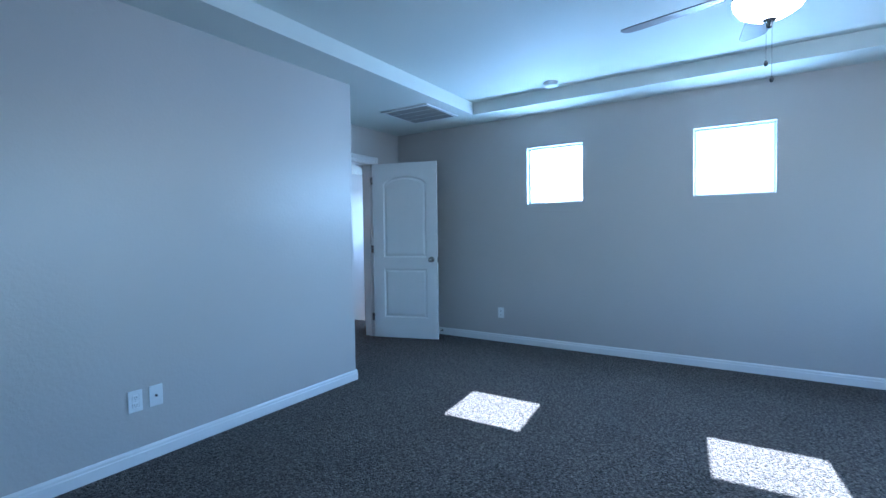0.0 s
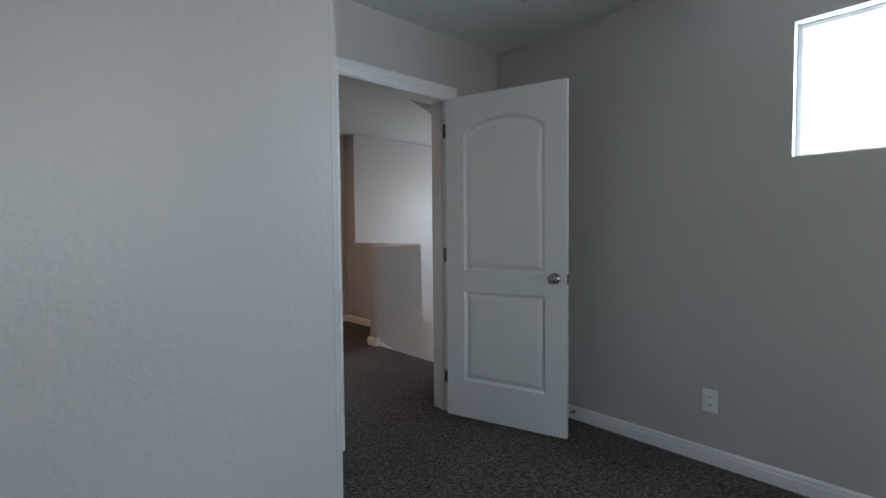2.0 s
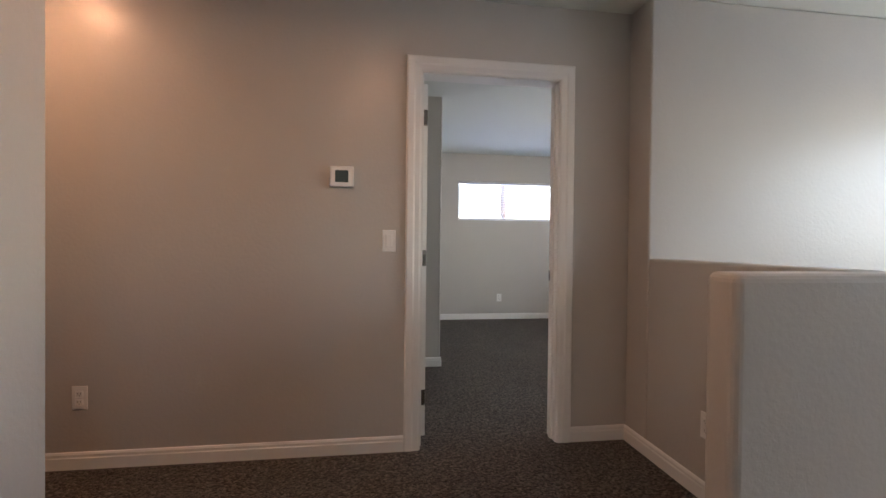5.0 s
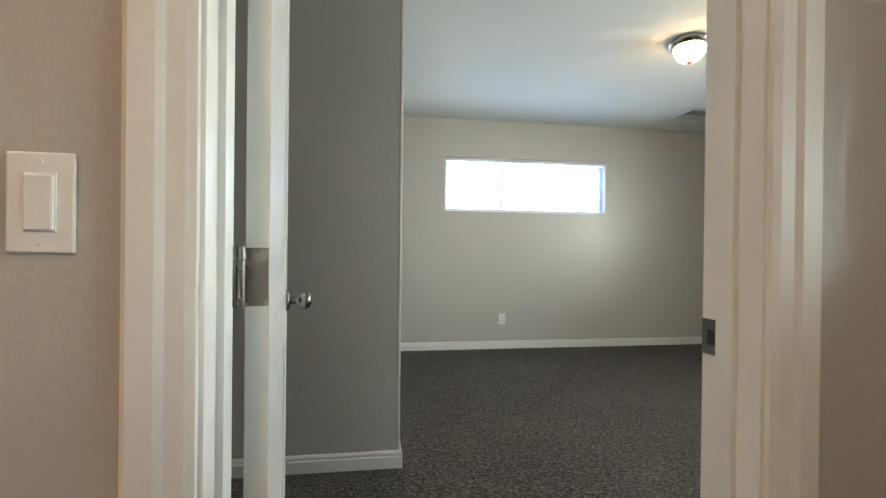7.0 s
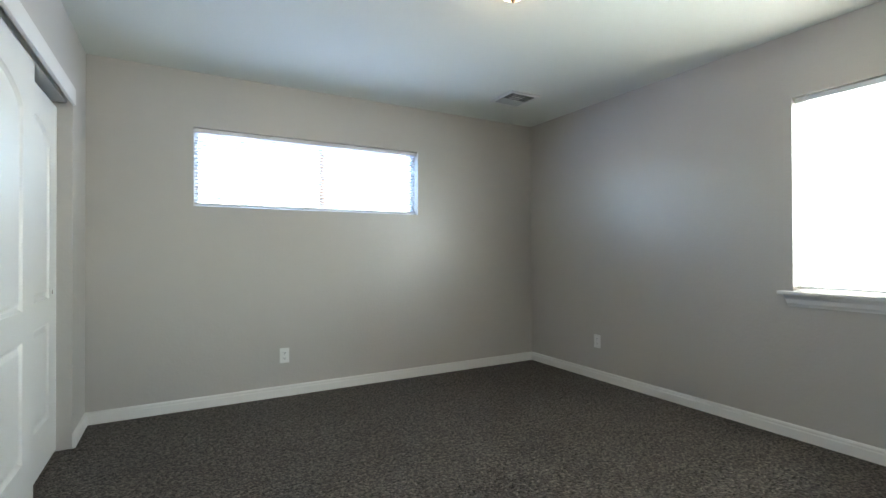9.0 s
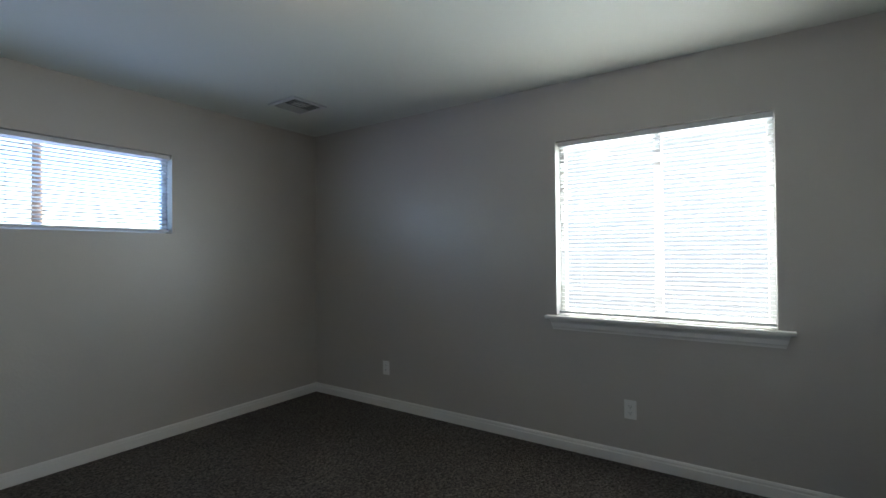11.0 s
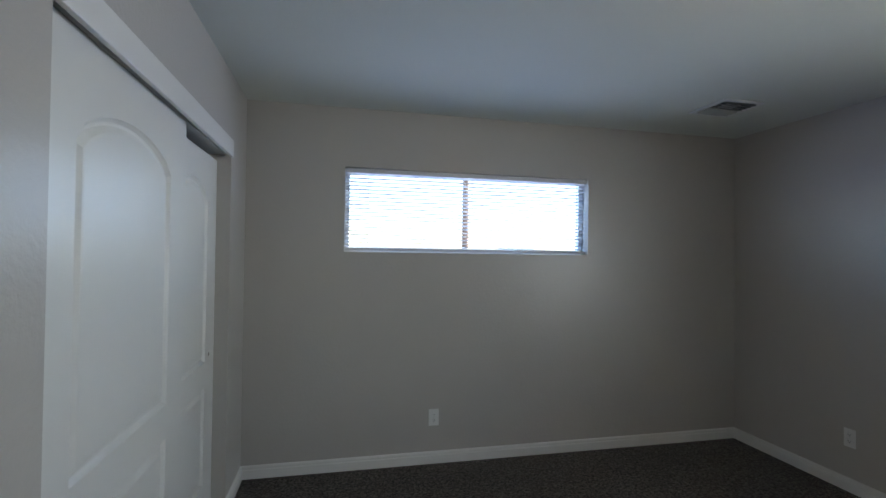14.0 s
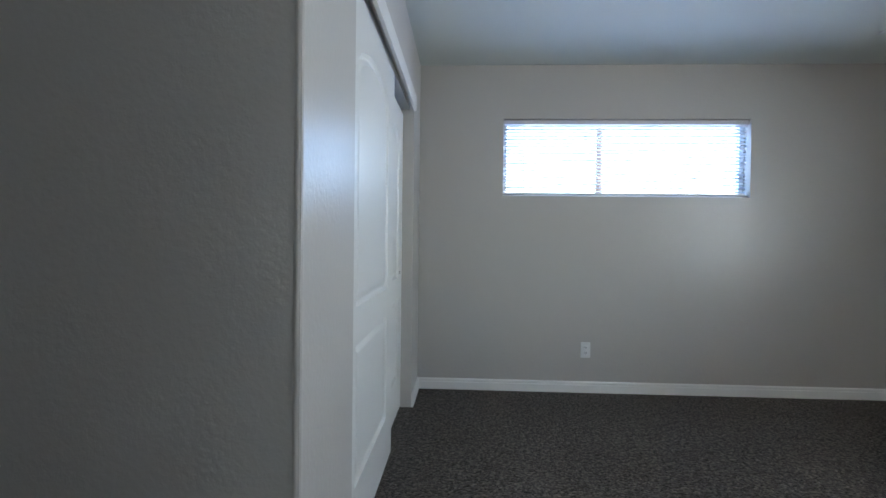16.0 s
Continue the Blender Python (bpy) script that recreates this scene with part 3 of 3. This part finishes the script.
# painted stool and apron under the east window
sill = thing("window_sill", pose(EX, 0, 0), "white painted window stool with a moulded apron", "window sill", "structure")
part("stool", box((-0.055, 0.568, 0.862), (-0.001, 1.920, 0.884), 0.005), TRIM, sill)
part("inner_stool", box((-0.001, WE[0] + 0.002, 0.866), (0.084, WE[1] - 0.002, 0.8865)), TRIM, sill)
APR = [(0, 0), (0.008, 0.0), (0.010, 0.014), (0.015, 0.020), (0.015, 0.045), (0.022, 0.058), (0.030, 0.066), (0.030, 0.072), (0, 0.072)]
part("apron", sweep(APR, [((-0.0005, 0.612, 0.79), (-1, 0, 0), (0, -0.3, 1)), ((-0.0005, 1.876, 0.79), (-1, 0, 0), (0, 0.3, 1))]), TRIM, sill)

# ---------------- wall plates ----------------


def outlet(x, y, z, turn, group="wall outlets"):
    o = thing("wall_outlet", pose(x, y, z, 0, 0, turn), "white duplex power outlet low on the wall", "outlet", "", group)
    part("cover_plate", box((-0.036, -0.006, -0.058), (0.036, -0.0005, 0.058), 0.003), PLATE, o)
    for dz in (-0.020, 0.020):
        face = part("receptacle", box((-0.017, -0.0085, dz - 0.0145), (0.017, -0.005, dz + 0.0145), 0.004), PLATE, o)
        for dx in (-0.006, 0.006):
            part("slot", box((dx - 0.0012, -0.0089, dz - 0.003), (dx + 0.0012, -0.0084, dz + 0.006)), DARK, face)
        part("ground_hole", lathe([(0.0, -0.0084), (0.0024, -0.0084), (0.0024, -0.0089), (0.0, -0.0089)], 10, axis="y", at=(0, 0, dz - 0.008)), DARK, face)
    part("screw", lathe([(0.0, -0.006), (0.003, -0.006), (0.0025, -0.0068), (0.0, -0.0068)], 10, axis="y"), GRILLE, o)
    return o


# local -y points into the room
outlet(AX, -4.63, 0.322, -90)
outlet(-2.905, AL, 0.340, 0)
outlet(-1.578, 0, 0.347, 0)
outlet(SX, -0.67, 0.330, -90)
outlet(HC, -1.71, 0.360, 90)
outlet(1.696, NY, 0.318, 0)
outlet(EX, 3.37, 0.335, -90)
outlet(EX, 1.39, 0.335, -90)
jack = thing("cable_plate", pose(-2.800, AL, 0.342), "white cable socket plate beside the outlet", "wall plate")
part("cover_plate", box((-0.036, -0.006, -0.058), (0.036, -0.0005, 0.058), 0.003), PLATE, jack)
part("connector", lathe([(0.0, -0.006), (0.007, -0.006), (0.007, -0.010), (0.0045, -0.010), (0.0045, -0.018), (0.0, -0.018)], 12, axis="y"), NICKEL, jack)


def switch(x, y, z, turn, gangs, label):
    s = thing("light_switch", pose(x, y, z, 0, 0, turn), label, "light switch", "", "light switches")
    w = 0.036 + 0.0225 * (gangs - 1)
    part("cover_plate", box((-w, -0.006, -0.058), (w, -0.0005, 0.058), 0.003), PLATE, s)
    for g in range(gangs):
        cx = (g - (gangs - 1) / 2) * 0.046
        fr = part("bezel", box((cx - 0.0172, -0.0072, -0.0340), (cx + 0.0172, -0.005, 0.0340), 0.001, 1), GRILLE, s)
        rk = part("rocker", box((cx - 0.0155, -0.0105, -0.0320), (cx + 0.0155, -0.006, 0.0320), 0.002), PLATE, s)
        for dz in (-0.048, 0.048):
            part("screw", lathe([(0.0, -0.006), (0.003, -0.006), (0.0025, -0.0068), (0.0, -0.0068)], 10, axis="y", at=(cx, 0, dz)), GRILLE, s)
    return s


switch(-0.876, AD, 1.129, 0, 2, "white double rocker light switch beside the door")
switch(-0.090, 0, 1.127, 0, 1, "white single rocker light switch beside the door")
th = thing("thermostat", pose(-0.337, 0, 1.459), "white square thermostat with a dark display", "thermostat")
part("body", box((-0.062, -0.026, -0.054), (0.062, -0.0005, 0.054), 0.007, 3), PLATE, th)
part("display", box((-0.034, -0.0275, -0.030), (0.034, -0.0255, 0.032), 0.001, 1), LCD, th, "dark grey display")

# ---------------- ceiling fittings ----------------
# return-air grille
gr = thing("air_grille", pose(-0.135, -4.096, H, 0, 0, 90), "large white return-air grille in the ceiling", "air vent")
g2 = 0.285
part("duct_backing", box((-g2 + 0.03, -g2 + 0.03, -0.003), (g2 - 0.03, g2 - 0.03, -0.001)), DUCT_SHADE, gr, "dark sheet for the shaded duct behind the louvres")
for lo, hi in (((-g2, -g2, -0.014), (g2, -g2 + 0.035, -0.0005)), ((-g2, g2 - 0.035, -0.014), (g2, g2, -0.0005)),
               ((-g2, -g2 + 0.035, -0.014), (-g2 + 0.035, g2 - 0.035, -0.0005)), ((g2 - 0.035, -g2 + 0.035, -0.014), (g2, g2 - 0.035, -0.0005))):
    part("frame_bar", box(lo, hi, 0.003), GRILLE, gr)
for i in range(1, 4):
    y = -0.25 + i * 0.125
    part("cross_bar", box((-0.25, y - 0.005, -0.013), (0.25, y + 0.005, -0.004)), GRILLE, gr)
sl = None
for i in range(30):
    y = -0.244 + i * 0.0168
    if sl is None:
        sl = part("louvre", box((-0.25, -0.0065, -0.0006), (0.25, 0.0065, 0.0006)), LOUVRE_SHADE, gr)
        one = sl
    else:
        one = new("louvre", sl.data)
        one.parent = gr
    one.matrix_local = pose(0, y, -0.0085, 62)

# supply register
reg = thing("air_register", pose(3.475, 3.608, H), "white square ceiling register with angled louvres", "air vent")
# flat dark sheet painted as the duct's inner shade
part("duct_backing", box((-0.125, -0.125, -0.003), (0.125, 0.125, -0.001)), DUCT_SHADE, reg, "dark sheet for the shaded duct opening")
for lo, hi in (((-0.152, -0.152, -0.012), (0.152, -0.122, -0.0005)), ((-0.152, 0.122, -0.012), (0.152, 0.152, -0.0005)),
               ((-0.152, -0.122, -0.012), (-0.122, 0.122, -0.0005)), ((0.122, -0.122, -0.012), (0.152, 0.122, -0.0005))):
    part("frame_bar", box(lo, hi, 0.003), GRILLE, reg)
for i in range(7):
    ob = part("louvre", box((-0.122, -0.012, -0.0007), (0.122, 0.012, 0.0007)), LOUVRE_SHADE, reg)
    ob.matrix_local = pose(0, -0.105 + i * 0.035, -0.010, 40 if i < 4 else -40)
part("damper_plate", box((-0.06, -0.07, -0.0045), (0.05, 0.06, -0.0035)), PLATE, reg, "pale damper plate")

# flush bowl lamp
lamp = thing("ceiling_lamp", pose(2.323, 2.153, H), "flush ceiling lamp with a lit frosted bowl and nickel ring", "ceiling lamp")
part("ring", lathe([(0.0000, -0.0005), (0.1131, -0.0005), (0.1310, -0.008), (0.1342, -0.020), (0.1295, -0.030), (0.1170, -0.042), (0.1092, -0.046), (0.0000, -0.046)], 48), NICKEL, lamp, "brushed nickel ring", True)
part("bowl", lathe([(0.0000, -0.0465), (0.0964, -0.0465), (0.0957, -0.060), (0.0896, -0.085), (0.0760, -0.109), (0.0543, -0.127), (0.0271, -0.137), (0.0000, -0.139)], 48), GLOW, lamp, "lit frosted glass bowl", True)
part("finial", lathe([(0.0000, -0.1385), (0.0203, -0.1385), (0.0187, -0.146), (0.0094, -0.152), (0.0078, -0.157), (0.0047, -0.160), (0.0000, -0.165)], 20), BRONZE, lamp, "bronze finial", True)


def can_light(x, y):
    c = thing("recessed_light", pose(x, y, H), "lit recessed ceiling light with a white trim ring", "recessed light", "", "recessed lights")
    part("trim_ring", lathe([(0.062, -0.001), (0.092, -0.001), (0.092, -0.005), (0.085, -0.009), (0.062, -0.006), (0.062, -0.001)], 32, caps=False), PLATE, c)
    part("lens", lathe([(0.0, -0.001), (0.061, -0.001), (0.061, -0.004), (0.0, -0.005)], 32), CANGLOW, c, "glowing warm lens")


can_light(-0.20, -1.39)
can_light(-1.75, -0.50)

sm = thing("smoke_detector", pose(0.05, -5.42, H + 0.12), "round white smoke detector on the tray ceiling", "smoke detector")
part("base", lathe([(0.0, -0.0005), (0.068, -0.0005), (0.070, -0.010), (0.066, -0.014), (0.0, -0.014)], 32), PLATE, sm)
part("cover", lathe([(0.0, -0.0142), (0.060, -0.0142), (0.058, -0.032), (0.045, -0.040), (0.0, -0.042)], 32), PLATE, sm)

# ceiling fan
FZ = H + 0.12
fan = thing("ceiling_fan", pose(-1.47, -6.99, FZ), "ceiling fan with dark blades, lit bowl and pull chains", "ceiling fan")
part("canopy", lathe([(0.0, -0.0005), (0.07, -0.0005), (0.066, -0.03), (0.03, -0.06), (0.0, -0.06)], 28), NICKEL, fan, smooth=True)
part("downrod", lathe([(0.0, -0.055), (0.011, -0.055), (0.011, -0.15), (0.0, -0.15)], 14), NICKEL, fan)
DROP = pose(0, 0, -0.08)
part("motor", lathe([(0.0, -0.06), (0.03, -0.06), (0.09, -0.075), (0.115, -0.10), (0.115, -0.15), (0.09, -0.175), (0.05, -0.19), (0.0, -0.19)], 36), NICKEL, fan, smooth=True).matrix_local = DROP
for i in range(5):
    ang = 77 + 72 * i
    bm = bmesh.new()
    outl = [(0.19, -0.045), (0.24, -0.058), (0.62, -0.070), (0.665, -0.058), (0.68, -0.03), (0.68, 0.03), (0.665, 0.058), (0.62, 0.070), (0.24, 0.058), (0.19, 0.045)]
    lo = [bm.verts.new((x, y, -0.003)) for x, y in outl]
    hi = [bm.verts.new((x, y, 0.003)) for x, y in outl]
    bm.faces.new(lo)
    bm.faces.new(hi)
    for j in range(len(outl)):
        bm.faces.new((lo[j], lo[(j + 1) % 10], hi[(j + 1) % 10], hi[j]))
    bl = part("blade", bm, BLADE, fan, "dark grey-brown blade")
    bl.matrix_local = pose(0, 0, -0.245, 0, 0, ang) @ pose(0, 0, 0, -11)
    arm = part("blade_iron", box((0.07, -0.016, -0.004), (0.25, 0.016, 0.003), 0.002), NICKEL, bl)
part("light_ring", lathe([(0.0, -0.19), (0.06, -0.19), (0.13, -0.20), (0.150, -0.215), (0.145, -0.225), (0.0, -0.225)], 36), NICKEL, fan, smooth=True).matrix_local = DROP
part("bowl", lathe([(0.0, -0.2255), (0.146, -0.2255), (0.142, -0.245), (0.12, -0.28), (0.08, -0.305), (0.035, -0.318), (0.0, -0.32)], 36), FANGLASS, fan, "lit white glass bowl", True).matrix_local = DROP
part("finial", lathe([(0.0, -0.3195), (0.03, -0.3195), (0.026, -0.327), (0.012, -0.332), (0.011, -0.352), (0.007, -0.36), (0.0, -0.362)], 18), NICKEL, fan, smooth=True).matrix_local = DROP
for dx, ln in ((0.012, 0.50), (-0.010, 0.575)):
    ch = part("pull_chain", lathe([(0.0012, -0.34), (0.0012, -ln)], 6, at=(0.0, dx, 0)), NICKEL, fan, "thin pull chain")
    ch.matrix_local = DROP
    part("fob", lathe([(0.0, -ln), (0.006, -ln - 0.004), (0.009, -ln - 0.016), (0.006, -ln - 0.026), (0.0, -ln - 0.029)], 12, at=(0.0, dx, 0)), DARK, ch, "dark teardrop fob", True)

# ---------------- outdoors ----------------
structure("ground", box((-900, -900, -3.3), (900, 900, -3.0)), GROUND, "dry pale open ground", "ground")
random.seed(4)
bm = bmesh.new()
n = 60
lowr, topr = [], []
for i in range(n + 1):
    a = radians(-30 + 150 * i / n)
    r = 260
    lowr.append(bm.verts.new((r * math.cos(a), r * math.sin(a), -3.2)))
    topr.append(bm.verts.new((r * 1.15 * math.cos(a), r * 1.15 * math.sin(a), 4 + 7 * noise.noise(Vector((i * 0.23, 1.7, 0))) + 3 * noise.noise(Vector((i * 0.9, 4.1, 0))))))
for i in range(n):
    bm.faces.new((lowr[i], lowr[i + 1], topr[i + 1], topr[i]))
structure("backdrop_hills", bm, HILLS, "low scrub-covered hills in the distance", "backdrop")

# house added to fill the east window's view and darken the slat gaps
house = thing("neighbour_house", pose(8.6, 1.7, -3.0), "stucco neighbour house with a low tiled roof", "house")
part("wall", box((0, -1.5, 0), (3.2, 4.5, 6.2)), STUCCO, house)
bm = bmesh.new()
pr = [(-0.4, 6.3), (1.6, 7.0), (3.6, 6.3), (3.6, 6.2), (-0.4, 6.2)]
a = [bm.verts.new((x, -1.8, z)) for x, z in pr]
b = [bm.verts.new((x, 4.8, z)) for x, z in pr]
bm.faces.new(a)
bm.faces.new(b)
for i in range(5):
    bm.faces.new((a[i], a[(i + 1) % 5], b[(i + 1) % 5], b[i]))
part("roof", bm, ROOF, house, "brown tiled roof")

pole = thing("utility_pole", pose(6.21, 20.0, -3.0), "weathered wooden utility pole in the open ground", "utility pole")
part("shaft", lathe([(0.0, 0), (0.17, 0), (0.12, 11), (0.0, 11)], 14), ROOF, pole)
part("crossarm", box((-1.2, -0.05, 10.2), (1.2, 0.05, 10.35)), ROOF, pole)
